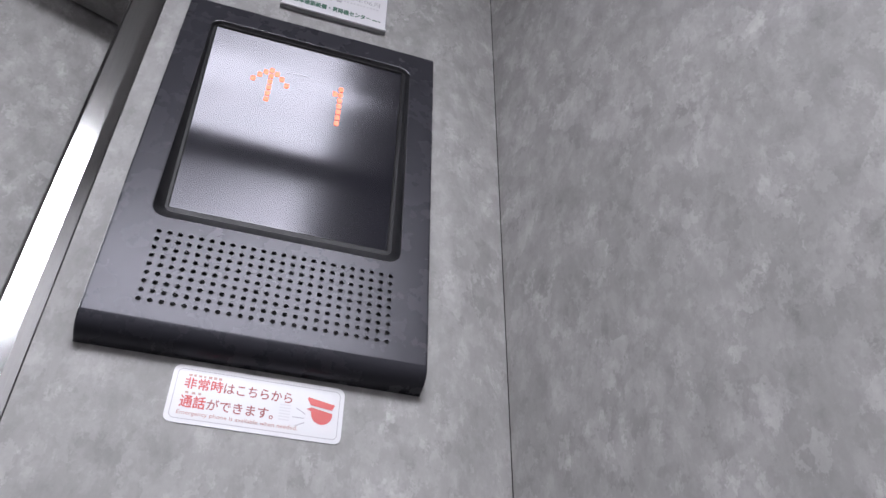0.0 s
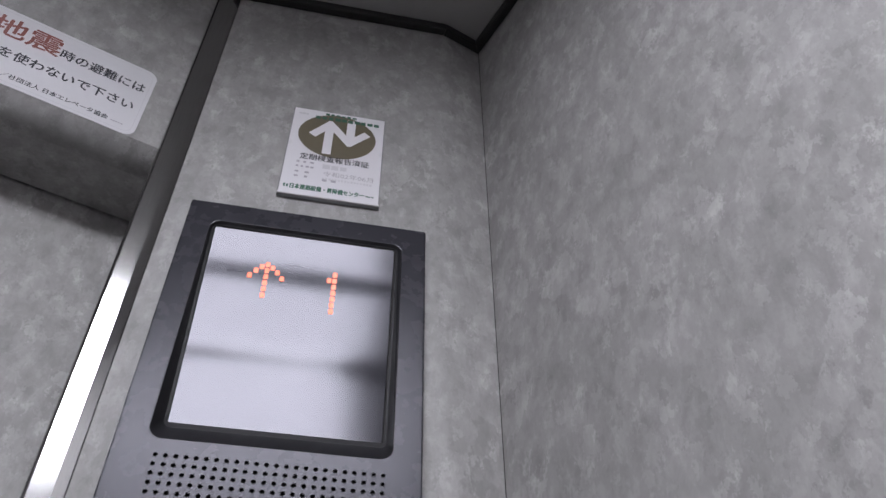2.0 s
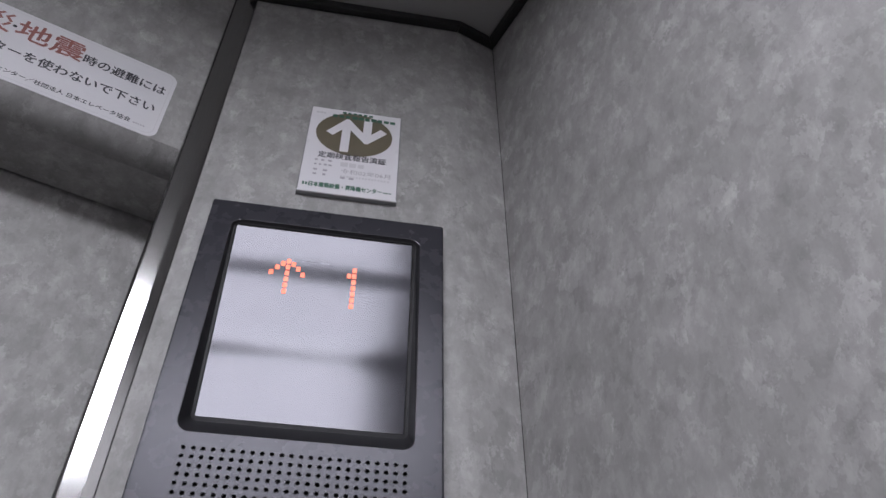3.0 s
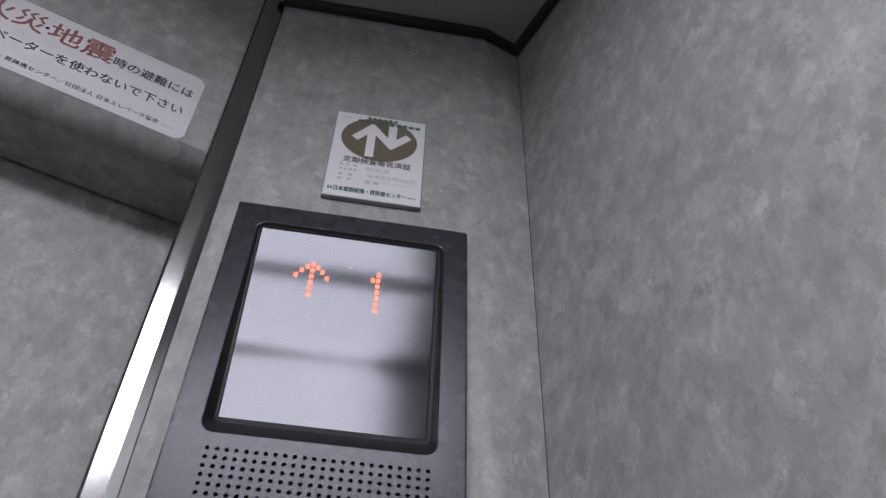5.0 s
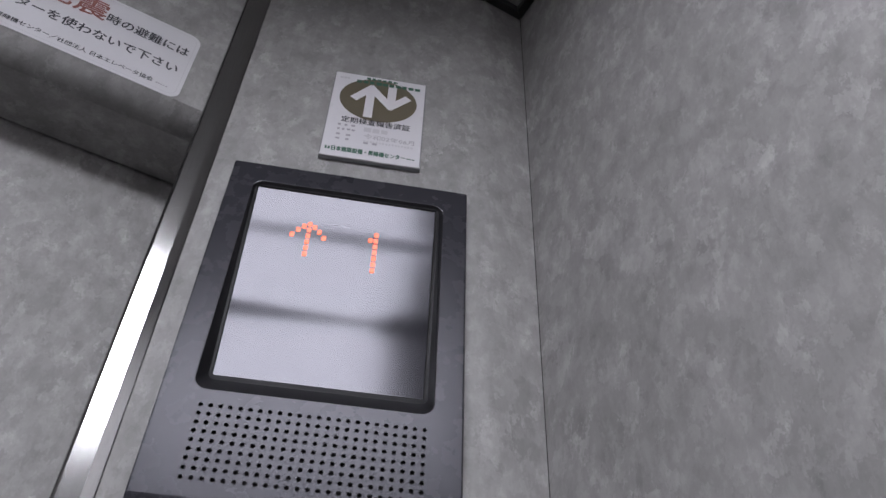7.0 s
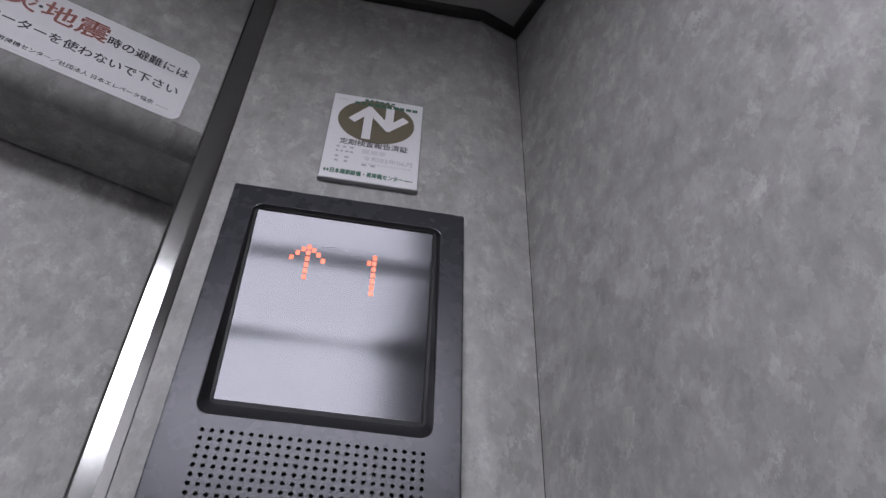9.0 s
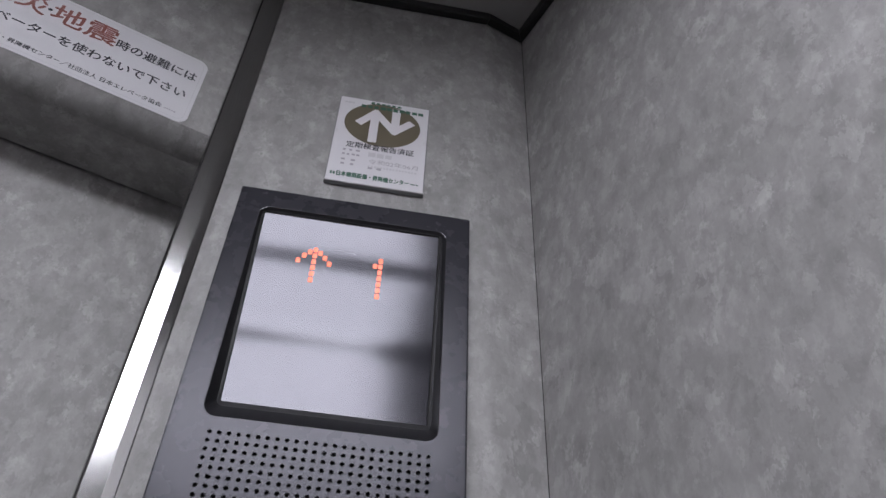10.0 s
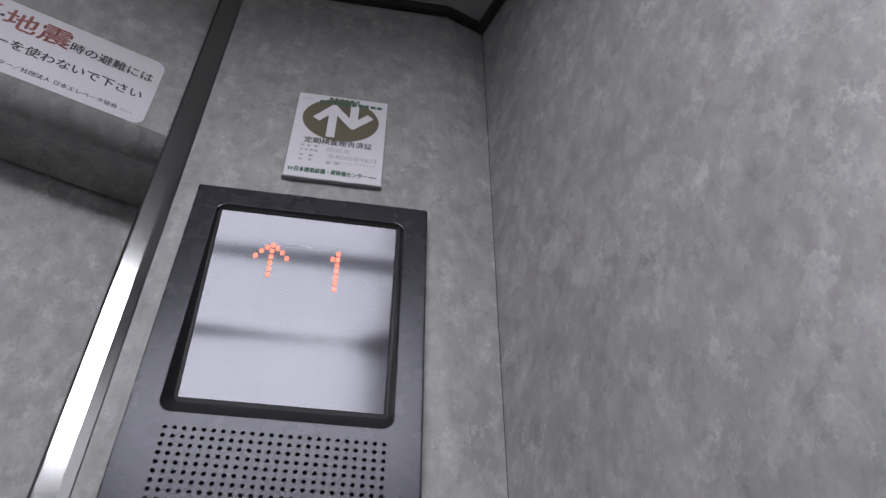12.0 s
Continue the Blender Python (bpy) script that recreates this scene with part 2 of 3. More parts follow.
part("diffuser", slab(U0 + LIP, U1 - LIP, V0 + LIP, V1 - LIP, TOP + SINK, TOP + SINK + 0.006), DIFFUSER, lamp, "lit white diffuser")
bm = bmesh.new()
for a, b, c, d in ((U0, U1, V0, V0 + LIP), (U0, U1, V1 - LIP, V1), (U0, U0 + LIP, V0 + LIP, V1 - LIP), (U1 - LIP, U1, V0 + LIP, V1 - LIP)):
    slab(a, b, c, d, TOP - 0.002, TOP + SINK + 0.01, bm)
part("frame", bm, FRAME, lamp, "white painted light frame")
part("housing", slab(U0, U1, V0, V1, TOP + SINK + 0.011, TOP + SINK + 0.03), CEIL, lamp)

# walls
HOLE = (0.012, 0.224, 1.775, 2.040)
FRONT_L, FRONT_R = -0.0214, 0.2575
BEND = []
for i in range(9):
    t = i / 8
    p0, p1, p2 = Vector((FRONT_R - 0.013, 0)), Vector((FRONT_R, 0)), Vector((FRONT_R + 0.013 * UX, 0.013 * UY))
    BEND.append(tuple((1 - t) ** 2 * p0 + 2 * t * (1 - t) * p1 + t * t * p2))
bm = bmesh.new()
box(FRONT_L, HOLE[0], 0, 0.035, 0, TOP, bm)
box(HOLE[0], HOLE[1], 0, 0.035, 0, HOLE[2], bm)
box(HOLE[0], HOLE[1], 0, 0.035, HOLE[3], TOP, bm)
prism([(HOLE[1], 0), *BEND, (CX, CY), (CX - 0.012, CY + 0.033), (FRONT_R - 0.006, 0.035), (HOLE[1], 0.035)], 0, TOP, bm)
tagged(part("wall_front", bm, WALL), "mottled grey laminate wall panel beside the lift door, folded back at its edge", "wall", kind="structure")
front = [(FRONT_L, 0), (FRONT_R, 0), (CX, CY), (CX - 0.012, CY + 0.033), (FRONT_R - 0.006, 0.035), (FRONT_L, 0.035)]
tagged(part("wall_front_far", prism(mirrored(front), 0, TOP), WALL), "mottled grey laminate wall panel on the other side of the lift door", "wall", kind="structure")
tagged(part("wall_side", slab(0, 0.03, 0.0011, DEEP, 0, TOP), WALL), "mottled grey laminate side wall of the lift", "wall", kind="structure")
tagged(part("wall_side_far", slab(-WIDE - 0.03, -WIDE, 0, DEEP, 0, TOP), WALL), "mottled grey laminate far side wall of the lift", "wall", kind="structure")
tagged(part("wall_back", slab(-WIDE - 0.03, 0.03, DEEP + 0.001, DEEP + 0.031, 0, TOP), WALL), "mottled grey laminate back wall of the lift", "wall", kind="structure")
tagged(part("joint_backing", slab(0.0025, 0.03, -0.012, 0.0008, 0, TOP), VOID), "dark open joint in the wall corner", "joint", kind="structure")
tagged(part("shaft_closing", slab(-WIDE - 0.03, 0.03, -0.30, -0.27, 0, TOP), VOID), "dark wall behind the lift door", "wall", kind="structure")

# transom over the door, its lower edge rolled under
prof = [(0.0, TOP - 0.001), (0.0, 2.1255)]
for i in range(1, 9):
    t = radians(90 * i / 8)
    prof.append((0.028 * (1 - math.cos(t)), 2.1255 - 0.028 * math.sin(t)))
prof += [(0.092, 2.0975), (0.092, TOP - 0.001)]
bm = bmesh.new()
rings = []
for u in (U_LEFT - 0.012, U_JAMB + 0.012):
    rings.append([bm.verts.new((*car(u, V_FACE - d), z)) for d, z in prof])
for i in range(len(prof)):
    j = (i + 1) % len(prof)
    bm.faces.new((rings[0][i], rings[0][j], rings[1][j], rings[1][i]))
bm.faces.new(rings[0])
bm.faces.new(rings[1][::-1])
bmesh.ops.recalc_face_normals(bm, faces=bm.faces)
transom = part("transom", bm, WALL)
for p in transom.data.polygons:
    p.use_smooth = 0.05 < abs(p.normal.z) < 0.99
tagged(transom, "grey laminate panel over the lift door with a rounded lower edge", "transom", kind="structure")

# the closed door, two leaves
door = thing("door_1", (*car((U_JAMB + U_LEFT) / 2, V_DOOR), 0), "closed two-leaf lift door in mottled grey laminate", "door", kind="structure")
mid = (U_JAMB + U_LEFT) / 2
part("leaf", bevelled(slab(mid + 0.001, U_JAMB + 0.04, V_DOOR - 0.03, V_DOOR, 0.006, 2.16), 0.0015), WALL, door)
part("leaf", bevelled(slab(U_LEFT - 0.04, mid - 0.001, V_DOOR - 0.03, V_DOOR, 0.006, 2.16), 0.0015), WALL, door)
tagged(part("door_header", slab(U_LEFT - 0.04, U_JAMB + 0.04, V_DOOR - 0.03, V_DOOR + 0.004, 2.17, TOP), VOID), "dark header box over the lift door", "header", kind="structure")

# stainless jamb beside the door: bright face, rounded nose, deep return
nose = (-0.0475, -0.0111)
inner = (-0.0222, -0.0022)
face = (Vector(inner) - Vector(nose)).normalized()
deep = Vector((-0.17, 0.985))
r = 0.0030
jamb = []
start, turn_end = Vector(nose) + face * r, Vector(nose) + deep * r
for i in range(9):
    t = i / 8
    jamb.append(tuple((1 - t) ** 2 * turn_end + 2 * t * (1 - t) * Vector(nose) + t * t * start))
edge = Vector(inner)
fold = Vector(nose) + face * 0.0188
jamb.append(tuple(fold))
jamb += [(edge.x, -0.0006), (edge.x, 0.012), (-0.050, 0.030)]
tail = Vector(nose) + deep * 0.092
jamb += [(tail.x + 0.012, tail.y + 0.004), tuple(tail)]
for name, poly in (("door_jamb", jamb), ("door_jamb_far", mirrored(jamb))):
    ob = part(name, prism(poly, 0, TOP - 0.0005), STEEL)
    for p in ob.data.polygons:
        p.use_smooth = p.area < 0.0012 * TOP
    tagged(ob, "hairline stainless steel jamb of the lift door with a rounded edge", "door jamb", kind="structure")
tagged(part("joint_backing", box(-0.0226, FRONT_L + 0.004, 0.0365, 0.040, 0, TOP), VOID), "dark open joint beside the steel jamb", "joint", kind="structure")

# black moulding under the ceiling
OUT, DROP = 0.012, 0.0155
NORMALS = {"front": Vector((0, -1)), "strip": Vector((UY, -UX)), "side": Vector((-UX, -UY))}


def meet(p, a, q, b):
    """Where the line through p across a meets the line through q across b."""
    m = Matrix(((a.x, a.y), (b.x, b.y)))
    return m.inverted() @ Vector((a.dot(p), b.dot(q)))


f0, fb, cc, se = Vector((FRONT_L - 0.0025, 0)), Vector((FRONT_R, 0)), Vector((CX, CY)), Vector(car(0, DEEP))
a, b, c = (NORMALS[k] for k in ("front", "strip", "side"))
fbo = meet(fb + a * OUT, a, fb + b * OUT, b)
cco = meet(cc + b * OUT, b, cc + c * OUT, c)
z0, z1 = TOP - DROP, TOP - 0.0008
rows = (
    [f0 + a * 0.001, f0 + a * OUT, fbo, fb + a * 0.001],
    [fb + b * 0.001, fbo, cco, cc + b * 0.001],
    [cc + c * 0.001, cco, se + c * OUT, se + c * 0.001],
)
for poly in rows:
    bm = bevelled(prism([tuple(p) for p in poly], z0, z1), 0.0015, 2)
    tagged(part("ceiling_moulding", bm, BLACK), "black moulding along the top of the lift wall", "moulding", kind="structure")
tagged(part("ceiling_moulding", slab(U_LEFT, U_JAMB - 0.001, V_FACE + 0.0005, V_FACE + OUT, z0, z1), BLACK), "black moulding along the top of the lift wall", "moulding", kind="structure")

# ---- the indicator panel ----
X0, X1, ZT, ZL, ZB = 0.0015, 0.2355, 2.051, 1.7015, 1.6865
LEAN = 0.02


def yf(z):
    return -0.012 + LEAN * (z - ZT)


panel = thing("indicator_panel", ((X0 + X1) / 2, 0, ZB), "charcoal floor indicator panel with lit display and perforated speaker", "indicator panel")
OPEN = (0.0245, 0.2122, 1.7875, 2.0265)
GLX = (0.0300, 0.2044, 1.8125, 2.0215)
B = 0.0016


def gy(z):
    return 0.0027 - (z - GLX[2]) / (GLX[3] - GLX[2]) * 0.0110


# face: a rounded opening, a field for the speaker, edges turned back to the wall
bm = bmesh.new()
hole = rounded(*OPEN, 0.011, 7)
zs = 1.7815
fx0, fx1, ftop = X0 + B, X1 - B, ZT - B


def outer(x, z):
    """The face's border point in line with an opening point, seen from the opening's middle."""
    mx, mz = (OPEN[0] + OPEN[1]) / 2, (OPEN[2] + OPEN[3]) / 2
    dx, dz = x - mx, z - mz
    k = min(((fx1 if dx > 0 else fx0) - mx) / dx if abs(dx) > 1e-9 else 9e9, ((ftop if dz > 0 else zs) - mz) / dz if abs(dz) > 1e-9 else 9e9)
    return (mx + dx * k, mz + dz * k)


ring_in = [bm.verts.new((x, yf(z), z)) for x, z in hole]
out_pts = [outer(x, z) for x, z in hole]
ring_out = [bm.verts.new((x, yf(z), z)) for x, z in out_pts]
n = len(hole)
for i in range(n):
    j = (i + 1) % n
    (ax, az), (bx, bz) = out_pts[i], out_pts[j]
    vs = [ring_in[i], ring_out[i]]
    if abs(ax - bx) > 1e-6 and abs(az - bz) > 1e-6:
        px, pz = (fx1 if max(ax, bx) > 0.12 else fx0), (zs if min(az, bz) < zs + 1e-6 else ftop)
        vs.append(bm.verts.new((px, yf(pz), pz)))
    bm.faces.new(vs + [ring_out[j], ring_in[j]])
GX, GZ = (0.0311, 0.2083), (1.7119, 1.7776)


def quad(bm, x0, x1, za, zb):
    bm.faces.new([bm.verts.new((x, yf(z), z)) for x, z in ((x0, za), (x1, za), (x1, zb), (x0, zb))])


quad(bm, fx0, fx1, GZ[1], zs)
quad(bm, fx0, GX[0], GZ[0], GZ[1])
quad(bm, GX[1], fx1, GZ[0], GZ[1])
quad(bm, fx0, fx1, ZL, GZ[0])
# the rolled lower lip and the turned edges, along the side outline
side = [(0.0, ZT - 0.0003), (yf(ZT) + B, ZT - 0.0003), (yf(ZT) + B * 0.3, ZT - B * 0.3), (yf(ftop), ftop), (yf(ZL), ZL)]
ly, lz = yf(ZL), ZL
for i in range(1, 11):
    t = radians(90 * i / 10)
    side.append((ly + 0.0168 * (1 - math.cos(t)), lz - (ZL - ZB) * math.sin(t)))
side.append((0.0, ZB))
mid_pts = []
for i, (y, z) in enumerate(side):
    p0, p1 = Vector(side[max(i - 1, 0)]), Vector(side[min(i + 1, len(side) - 1)])
    d = (p1 - p0).normalized()
    inward = Vector((-d.y, d.x))
    if inward.x < 0 and i > 2:
        inward = -inward
    if i <= 2:
        inward = Vector((0.4, -0.9)).normalized()
    mid_pts.append((min(y + inward.x * B * 0.7, 0.0), z + inward.y * B * 0.7 * (0 if i in (0, len(side) - 1) else 1)))
cols = []
for x, pts in ((X0, mid_pts), (X0 + B * 0.35, [((a + c) / 2 - 0.0002, (b + d) / 2) for (a, b), (c, d) in zip(side, mid_pts)]), (fx0, side), (fx1, side), (X1 - B * 0.35, [((a + c) / 2 - 0.0002, (b + d) / 2) for (a, b), (c, d) in zip(side, mid_pts)]), (X1, mid_pts)):
    cols.append([bm.verts.new((x, min(y, 0.0), z)) for y, z in pts])
# upper corners rounded over
for k, drop in ((0, 0.0030), (1, 0.0012), (4, 0.0012), (5, 0.0030)):
    for i in range(3):
        cols[k][i].co.z -= drop
for k in range(5):
    for i in range(len(side) - 1):
        if k == 2 and i == 3:
            continue
        bm.faces.new((cols[k][i], cols[k][i + 1], cols[k + 1][i + 1], cols[k + 1][i]))
for k in (0, 5):
    bm.faces.new(cols[k])
bmesh.ops.remove_doubles(bm, verts=bm.verts, dist=0.00002)
bmesh.ops.recalc_face_normals(bm, faces=bm.faces)
housing = part("housing", bm, COAT, panel)
for p in housing.data.polygons:
    p.use_smooth = p.center.z + ZB < ZL - 0.0002

# speaker field: one plate with 24 by 9 round holes
bm = bmesh.new()
NC, NR, HOLE_R = 24, 9, 0.00192
pw, ph = (GX[1] - GX[0]) / NC, (GZ[1] - GZ[0]) / NR
for row in range(NR):
    for col in range(NC):
        cx, cz = GX[0] + (col + 0.5) * pw, GZ[0] + (row + 0.5) * ph
        sq = [(1, 0), (1, 1), (0, 1), (-1, 1), (-1, 0), (-1, -1), (0, -1), (1, -1)]
        o = [bm.verts.new((cx + sx * pw / 2, yf(cz + sz * ph / 2), cz + sz * ph / 2)) for sx, sz in sq]
        h, d = [], []
        for i in range(8):
            t = radians(45 * i)
            hx, hz = cx + HOLE_R * math.cos(t), cz + HOLE_R * math.sin(t)
            h.append(bm.verts.new((hx, yf(hz), hz)))
            d.append(bm.verts.new((hx, yf(hz) + 0.0015, hz)))
        for i in range(8):
            j = (i + 1) % 8
            bm.faces.new((o[i], o[j], h[j], h[i]))
            bm.faces.new((h[i], h[j], d[j], d[i]))
part("speaker_grille", bm, COAT, panel, "perforated speaker field with rows of round holes")
part("grille_backing", box(GX[0], GX[1], yf(1.75) + 0.0045, yf(1.75) + 0.006, GZ[0], GZ[1]), VOID, panel, "black cloth behind the holes")

# bezel: a steep reveal from the opening, then a flat ledge round the glass
bm = bmesh.new()
TAPER = 0.0036


def narrowed(pts):
    """The pane is a little narrower towards its foot."""
    mid_x, h = (GLX[0] + GLX[1]) / 2, GLX[3] - GLX[2]
    return [(x + TAPER * (GLX[3] - z) / h * (mid_x - x > 0) * min(1, (mid_x - x) / 0.08), z) for x, z in pts]


gl = narrowed(rounded(GLX[0] - 0.0008, GLX[1] + 0.0008, GLX[2] - 0.0009, GLX[3] + 0.0008, 0.0020, 7))
gin = narrowed(rounded(GLX[0], GLX[1], GLX[2], GLX[3], 0.0012, 7))
ledge = narrowed(rounded(GLX[0] - 0.0030, GLX[1] + 0.0036, GLX[2] - 0.0045, GLX[3] + 0.0022, 0.0060, 7))
lip = rounded(OPEN[0] + 0.0008, OPEN[1] - 0.0008, OPEN[2] + 0.0008, OPEN[3] - 0.0008, 0.0105, 7)
loops = [
    [bm.verts.new((x, yf(z) + 0.0009, z)) for x, z in lip],
    [bm.verts.new((x, gy(z) - 0.0012, z)) for x, z in ledge],
    [bm.verts.new((x, gy(z) - 0.0016, z)) for x, z in gl],
]
for a, b in zip(loops, loops[1:]):
    for i in range(n):
        j = (i + 1) % n
        bm.faces.new((a[i], a[j], b[j], b[i]))
rim = bmesh.new()
turns = []
for k in range(4):
    t = radians(30 * k)
    inset, sunk = 0.0008 * math.sin(t), 0.0009 * (1 - math.cos(t))
    turns.append([rim.verts.new((x, yf(z) + sunk, z)) for x, z in rounded(OPEN[0] + inset, OPEN[1] - inset, OPEN[2] + inset, OPEN[3] - inset, 0.011 - inset * 0.6, 7)])
for a, b in zip(turns, turns[1:]):
    for i in range(n):
        j = (i + 1) % n
        rim.faces.new((a[i], a[j], b[j], b[i]))
part("bezel_rim", rim, RIM, panel, "edge of the display opening, paler to stand for its highlight", smooth=True)
bezel = part("bezel", bm, COAT_DARK, panel, "dark sloping bezel round the display")
bm = bmesh.new()
bm.faces.new([bm.verts.new((x, gy(z), z)) for x, z in narrowed([(GLX[0], GLX[2]), (GLX[1], GLX[2]), (GLX[1], GLX[3]), (GLX[0], GLX[3])])])
ex = bmesh.ops.extrude_face_region(bm, geom=bm.faces[:])
bmesh.ops.translate(bm, verts=[v for v in ex["geom"] if isinstance(v, bmesh.types.BMVert)], vec=(0, 0.004, 0))
bmesh.ops.recalc_face_normals(bm, faces=bm.faces)
gasket = bmesh.new()
rings = [[gasket.verts.new((x, gy(z) - d, z)) for x, z in pts] for pts, d in ((gl, 0.0016), (gin, 0.0010), (gin, -0.0004))]
for ga, gb in zip(rings, rings[1:]):
    for i in range(n):
        j = (i + 1) % n
        gasket.faces.new((ga[i], ga[j], gb[j], gb[i]))
part("gasket", gasket, VOID, panel, "thin black gasket round the glass")
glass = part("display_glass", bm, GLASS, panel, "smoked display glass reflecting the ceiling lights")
DX, DZ = 0.00495, 0.00715


def led(cx, cz, w=0.0041, h=0.0057):
    bm = bmesh.new()
    bm.faces.new([bm.verts.new((x, gy(z) - 0.0003, z)) for x, z in rounded(cx - w / 2, cx + w / 2, cz - h / 2, cz + h / 2, 0.0009, 2)])
    part("led", bm, LED, glass, "glowing orange display dot")


scratch = bmesh.new()
for i in range(10):
    xa, xb = 0.098 + 0.0026 * i, 0.098 + 0.0026 * (i + 1)
    za, zb = (1.9845 + 0.0016 * math.sin(math.pi * (i + k) / 10) for k in (0, 1))
    scratch.faces.new([scratch.verts.new((x, gy(z) - 0.0002, z)) for x, z in ((xa, za), (xb, zb), (xb, zb + 0.00022), (xa, za + 0.00022))])
part("scratch", scratch, GREY_INK, glass, "fine curved scratch")
AX, AZ = 0.0858, 1.9828
for k in range(6):
    led(AX, AZ - k * DZ)
for k, drop in ((1, 0.45), (2, 1.15), (3, 2.05)):
    led(AX - k * DX, AZ - drop * DZ)
    led(AX + k * DX, AZ - drop * DZ)
for k in range(7):
    led(0.1493, 1.9804 - k * 0.00705)
led(0.1493 - DX, 1.9804 - 0.00705)

# ---- inspection certificate in its plastic case ----
CW, CH = 0.1071, 0.1495
cert = thing("inspection_certificate", (0.0787 + CW / 2, 0, 2.0845), "white inspection certificate with olive oval emblem in clear plastic case", "certificate")
face_c = Plane((0.0787, -0.0050, 2.0845), (1, 0, 0), (0, -1, 0))
part("case", bevelled(box(0.0787, 0.0787 + CW, -0.0047, -0.0002, 2.0845, 2.0845 + CH), 0.0008, 2), CASE, cert, "clear plastic case with a bright edge")
# white bar stands in for the highlight along the clear case's lower edge
part("case_highlight", bevelled(box(0.0790, 0.0784 + CW, -0.0066, -0.0048, 2.0846, 2.0872), 0.0007, 3), FILM, cert, "white bar for the highlight on the case's lower edge")
card = part("card", face_c.sheet(rounded(0.0012, CW - 0.0012, 0.0030, CH - 0.0012, 0.0008, 2), 0.0, 0.0002), PAPER, cert, "printed white card")
ell = [(CW * 0.500 + 0.0440 * math.cos(radians(4 * i)), CH * 0.705 + 0.0385 * math.sin(radians(4 * i))) for i in range(90)]
part("emblem", face_c.sheet(ell, 0.0002), OLIVE_INK, card, "olive brown oval")
for k, (a, b, c, d) in enumerate(((0.410, 0.515, 0.410, 0.17), (0.235, 0.315, 0.435, 0.135), (0.39, 0.135, 0.655, 0.375), (0.635, 0.345, 0.635, 0.075), (0.61, 0.375, 0.815, 0.215))):
    part("emblem_stroke", face_c.strokes([(a * CW, (1 - b) * CH, c * CW, (1 - d) * CH)], 0.0098, 0.0004 + 0.00003 * k), PAPER, card, "white stroke of the arrow emblem")
part("heading", face_c.writing("定期検査報告済証", 0.0165, 0.0925, 0.0590, 0.0690, 0.0002, 0.018), INK, card, "black printed heading")
part("date", face_c.writing("令和02年06月", 0.0440, 0.0985, 0.0360, 0.0440, 0.0002), GREY_INK, card, "grey printed date")
rng = random.Random(4)


def dashes(x0, x1, y0, h, step, fill=0.72):
    out, x = [], x0
    while x < x1 - step * 0.3:
        w = step * (fill + rng.uniform(-0.12, 0.12))
        out.append((x, x + w, y0 + h * rng.uniform(0, 0.12), y0 + h * rng.uniform(0.85, 1.0)))
        x += step
    return out


tagged(part("small_print", face_c.bars(dashes(0.014, 0.036, 0.0525, 0.0034, 0.0072, 0.5) + dashes(0.014, 0.036, 0.0450, 0.0034, 0.0052, 0.6) + dashes(0.014, 0.036, 0.0360, 0.0034, 0.0105, 0.35) + dashes(0.014, 0.036, 0.0290, 0.0034, 0.0105, 0.35) + dashes(0.044, 0.058, 0.0270, 0.0040, 0.0095, 0.45), 0.0002), GREY_INK, card, "unreadable grey print"), kind="stuff")
tagged(part("place_name", face_c.bars(dashes(0.0425, 0.0700, 0.0470, 0.0085, 0.0095, 0.78), 0.0002), PALE_INK, card, "unreadable pale grey print"), kind="stuff")
tagged(part("fine_print", face_c.bars(dashes(0.0440, 0.0985, 0.0300, 0.0034, 0.0034, 0.6), 0.0002), PALE_INK, card, "unreadable fine print"), kind="stuff")
part("issuer_line", face_c.writing("日本建築設備・昇降機センター", 0.0120, 0.0900, 0.0100, 0.0176, 0.0002, 0.045), GREEN_INK, card, "dark green printed line")
tagged(part("issuer_mark", face_c.bars(dashes(0.0050, 0.0110, 0.0112, 0.0052, 0.0030, 0.8) + dashes(0.0920, 0.1010, 0.0120, 0.0022, 0.0030, 0.8), 0.0002), GREEN_INK, card), kind="stuff")
tagged(part("top_line", face_c.bars(dashes(0.0370, 0.0700, CH - 0.0085, 0.0040, 0.0062, 0.70) + dashes(0.0260, 0.0980, CH - 0.0170, 0.0062, 0.0075, 0.78), 0.0007), GREEN_INK, card, "green stamped lines"), kind="stuff")
tagged(part("top_mark", face_c.bars(dashes(0.0065, 0.0190, CH - 0.0125, 0.0038, 0.0042, 0.7), 0.0002), PALE_INK, card), kind="stuff")
for sx in (0.0012, CW - 0.0012):
    half = [(sx + (1 if sx < 0.05 else -1) * 0.0040 * math.cos(radians(a)), CH * 0.565 + 0.0040 * math.sin(radians(a))) for a in range(-90, 91, 15)]
    part("thumb_notch", face_c.sheet(half if sx < 0.05 else half[::-1], 0.0003), FILM, cert, "half-round thumb notch")

# ---- emergency call label ----
SW, SH = 0.1145, 0.0410
stick = thing("emergency_call_label", (0.067 + SW / 2, 0, 1.6415), "white rounded label with red writing and a red telephone", "label")
face_s = Plane((0.067, -0.0004, 1.6415), (1, 0, 0), (0, -1, 0))
film = part("film", face_s.sheet(rounded(0, SW, 0, SH, 0.0052, 5), 0.0002, 0.0005), FILM, stick)


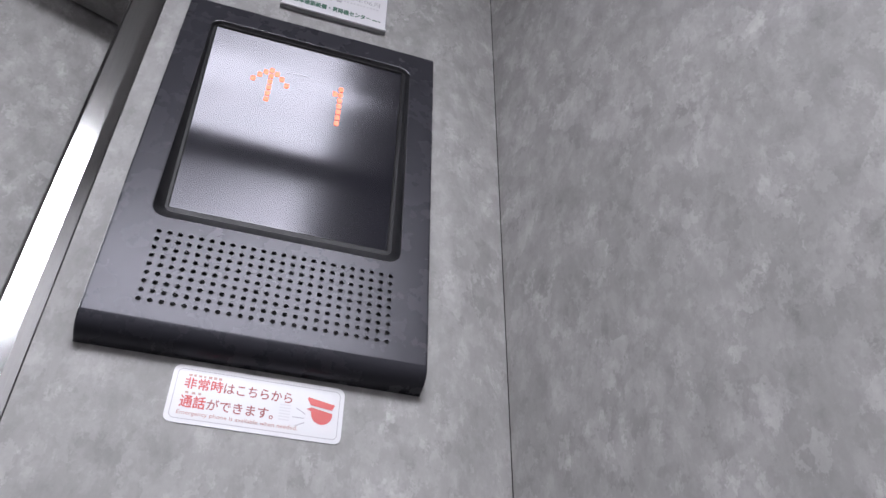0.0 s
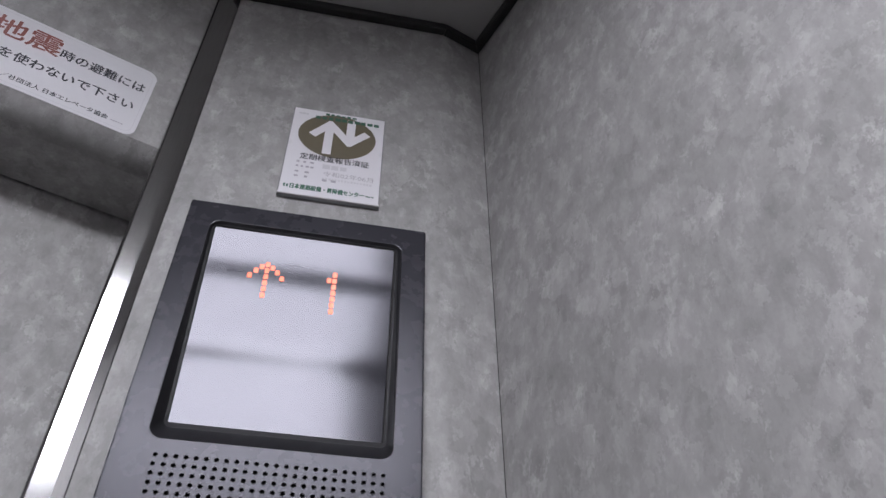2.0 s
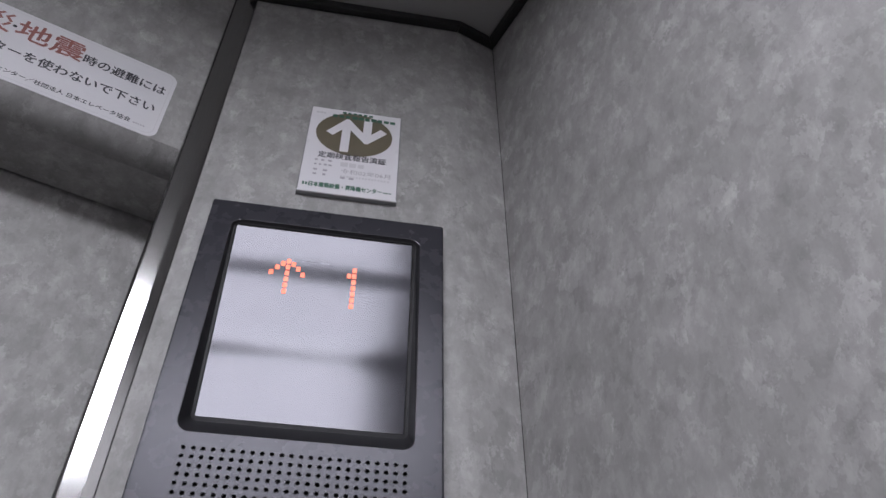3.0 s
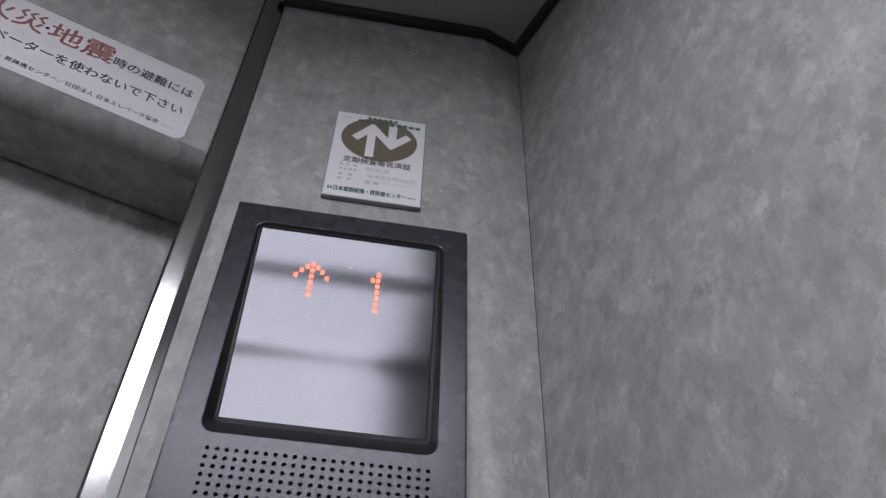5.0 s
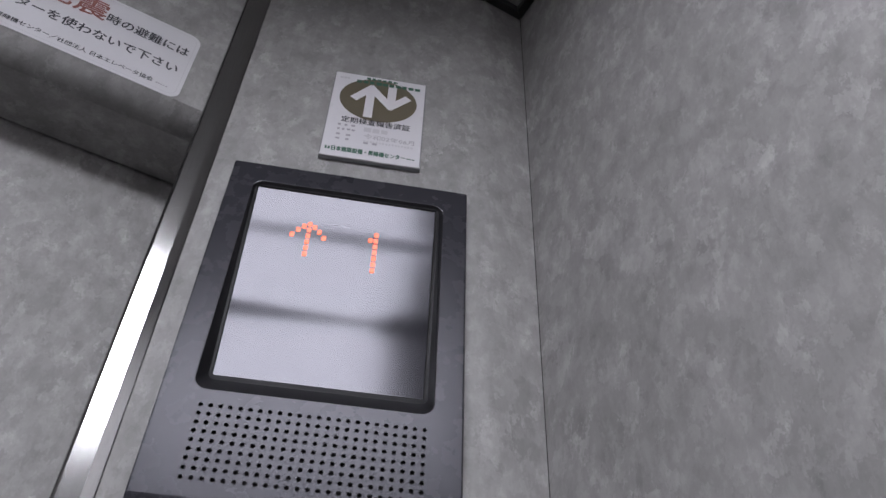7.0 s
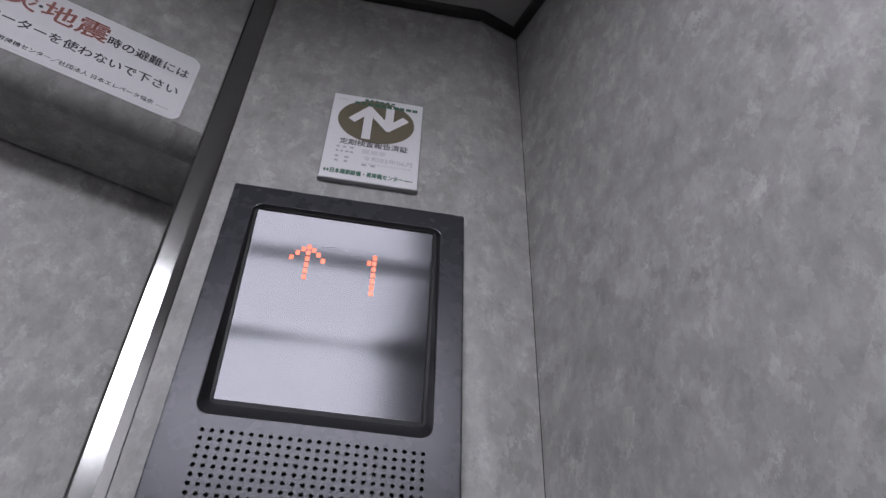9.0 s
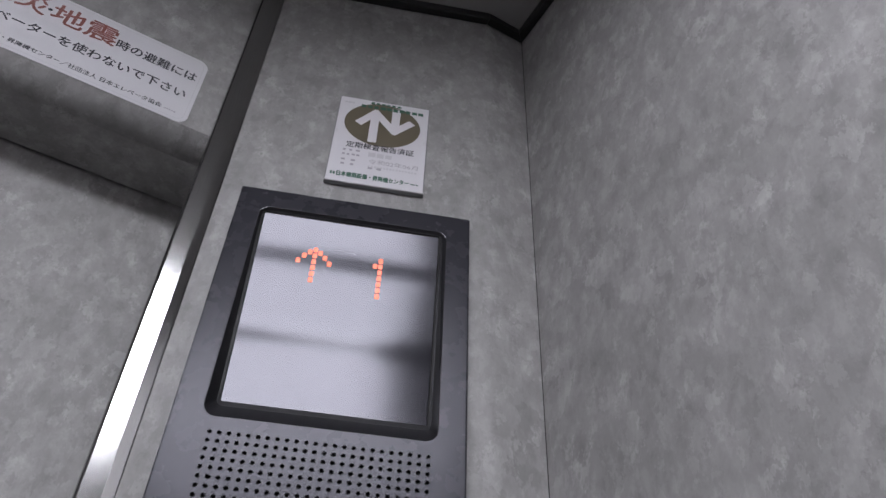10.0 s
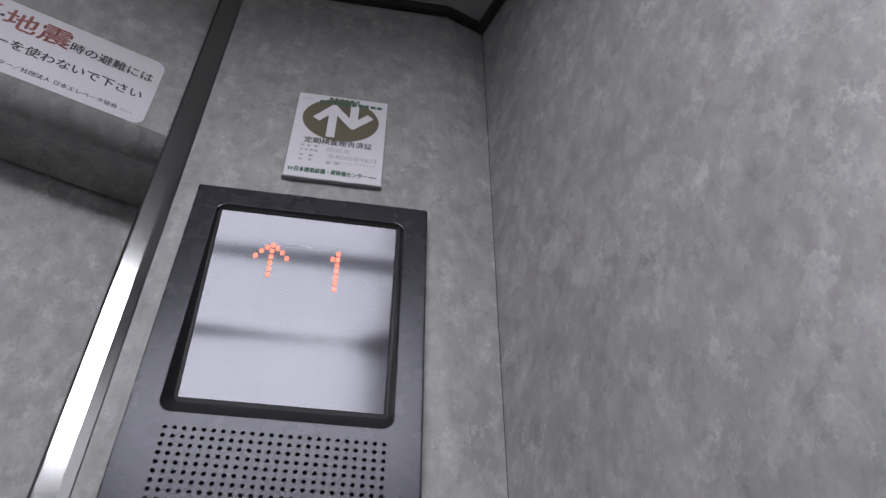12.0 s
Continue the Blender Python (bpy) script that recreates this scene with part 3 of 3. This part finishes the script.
def outline(plane, x0, x1, y0, y1, r, w, lift):
    bm = bmesh.new()
    a = [bm.verts.new((x, y, lift)) for x, y in rounded(x0, x1, y0, y1, r, 5)]
    b = [bm.verts.new((x, y, lift)) for x, y in rounded(x0 + w, x1 - w, y0 + w, y1 - w, max(r - w, 0.0005), 5)]
    for i in range(len(a)):
        j = (i + 1) % len(a)
        bm.faces.new((a[i], a[j], b[j], b[i]))
    bm.transform(plane.m)
    return bm


part("border", outline(face_s, 0.0028, SW - 0.0028, 0.0028, SH - 0.0028, 0.0036, 0.0005, 0.0004), GREY_INK, film, "thin grey border line")
part("writing", face_s.writing("非常時", 0.0085, 0.0330, 0.0243, 0.0322, 0.0004, 0.022), RED_INK, film, "red writing")
part("writing", face_s.writing("はこちらから", 0.0340, 0.0790, 0.0245, 0.0318, 0.0004, 0.018), FADED_RED, film, "dull red writing")
part("writing", face_s.writing("通話", 0.0080, 0.0240, 0.0110, 0.0196, 0.0004, 0.022), RED_INK, film, "red writing")
part("writing", face_s.writing("ができます。", 0.0250, 0.0680, 0.0112, 0.0190, 0.0004, 0.018), FADED_RED, film, "dull red writing")
part("writing", face_s.writing("Emergency phone is available when needed.", 0.0075, 0.0850, 0.0052, 0.0088, 0.0004, 0.012), WORN_RED, film, "small worn red writing")
tagged(part("reading_aid", face_s.bars(dashes(0.0100, 0.0310, 0.0330, 0.0020, 0.0032, 0.6) + dashes(0.0100, 0.0230, 0.0204, 0.0020, 0.0042, 0.55), 0.0004), WORN_RED, film, "tiny unreadable reading aid"), kind="stuff")
tagged(part("slot_picture", face_s.bars([(0.0715, 0.0788, 0.0118 + 0.0021 * i, 0.0127 + 0.0021 * i) for i in range(6)], 0.0004), PALE_INK, film, "pale grey printed slots"), kind="stuff")
tagged(part("sound_lines", face_s.strokes([(0.0828, 0.0218, 0.0890, 0.0183), (0.0808, 0.0152, 0.0885, 0.0152), (0.0828, 0.0088, 0.0890, 0.0122)], 0.0007, 0.0004), GREY_INK, film, "grey sound lines"), kind="stuff")
part("phone_picture", face_s.sheet([(0.0920, 0.0255), (0.1066, 0.0235), (0.1084, 0.0278), (0.0900, 0.0312), (0.0893, 0.0298)], 0.0004), RED_INK, film, "red telephone receiver")
cup = [(0.1000 + 0.0072 * math.cos(radians(a)), 0.0198 + 0.0074 * math.sin(radians(a))) for a in range(190, 361, 10)]
part("phone_picture", face_s.sheet([(0.0925, 0.0240), (0.0893, 0.0222), (0.0925, 0.0212)] + cup + [(0.1072, 0.0212)], 0.0004), RED_INK, film, "red telephone cup")

# ---- fire and earthquake notice over the door ----
NW, NH = 0.262, 0.1120
nu = U_JAMB - 0.0290
notice = thing("evacuation_notice", (*car(nu - NW / 2, V_FACE), 2.1255), "white rounded notice with red and black writing above a door", "notice")
face_n = Plane((*car(nu - NW, V_FACE + 0.0004), 2.1255), (UX, UY, 0), (UY, -UX, 0))
film = part("film", face_n.sheet(rounded(0, NW, 0, NH, 0.0125, 6), 0.0002, 0.0005), FILM, notice)
part("border", outline(face_n, 0.004, NW - 0.004, 0.004, NH - 0.004, 0.009, 0.0006, 0.0004), PALE_INK, film, "thin grey border line")


def at_n(s):
    return s + 0.0290 + NW


for word, s0, s1, lo, hi, mat, weight, label in (
    ("火災", -0.2600, -0.1990, 0.0690, 0.1000, NOTICE_RED, 0.016, "large faded red writing"),
    ("・", -0.1990, -0.1945, 0.0815, 0.0860, INK, 0.0, "black dot"),
    ("地震", -0.1940, -0.1265, 0.0690, 0.1000, NOTICE_RED, 0.016, "large faded red writing"),
    ("時の避難には", -0.1250, -0.0370, 0.0715, 0.0865, INK, 0.020, "black writing"),
    ("エレベーターを使わないで下さい", -0.2660, -0.0405, 0.0380, 0.0530, INK, 0.020, "black writing"),
):
    part("writing", face_n.writing(word, at_n(s0), at_n(s1), lo, hi, 0.0004, weight), mat, film, label)
part("issuer_line", face_n.writing("日本建築設備・昇降機センター／社団法人 日本エレベータ協会", at_n(-0.262), at_n(-0.058), 0.0105, 0.0175, 0.0004, 0.02), INK, film, "small dark print")
tagged(part("print_code", face_n.bars(dashes(at_n(-0.055), at_n(-0.043), 0.0115, 0.0022, 0.0026, 0.7), 0.0004), GREY_INK, film, "tiny unreadable print"), kind="stuff")
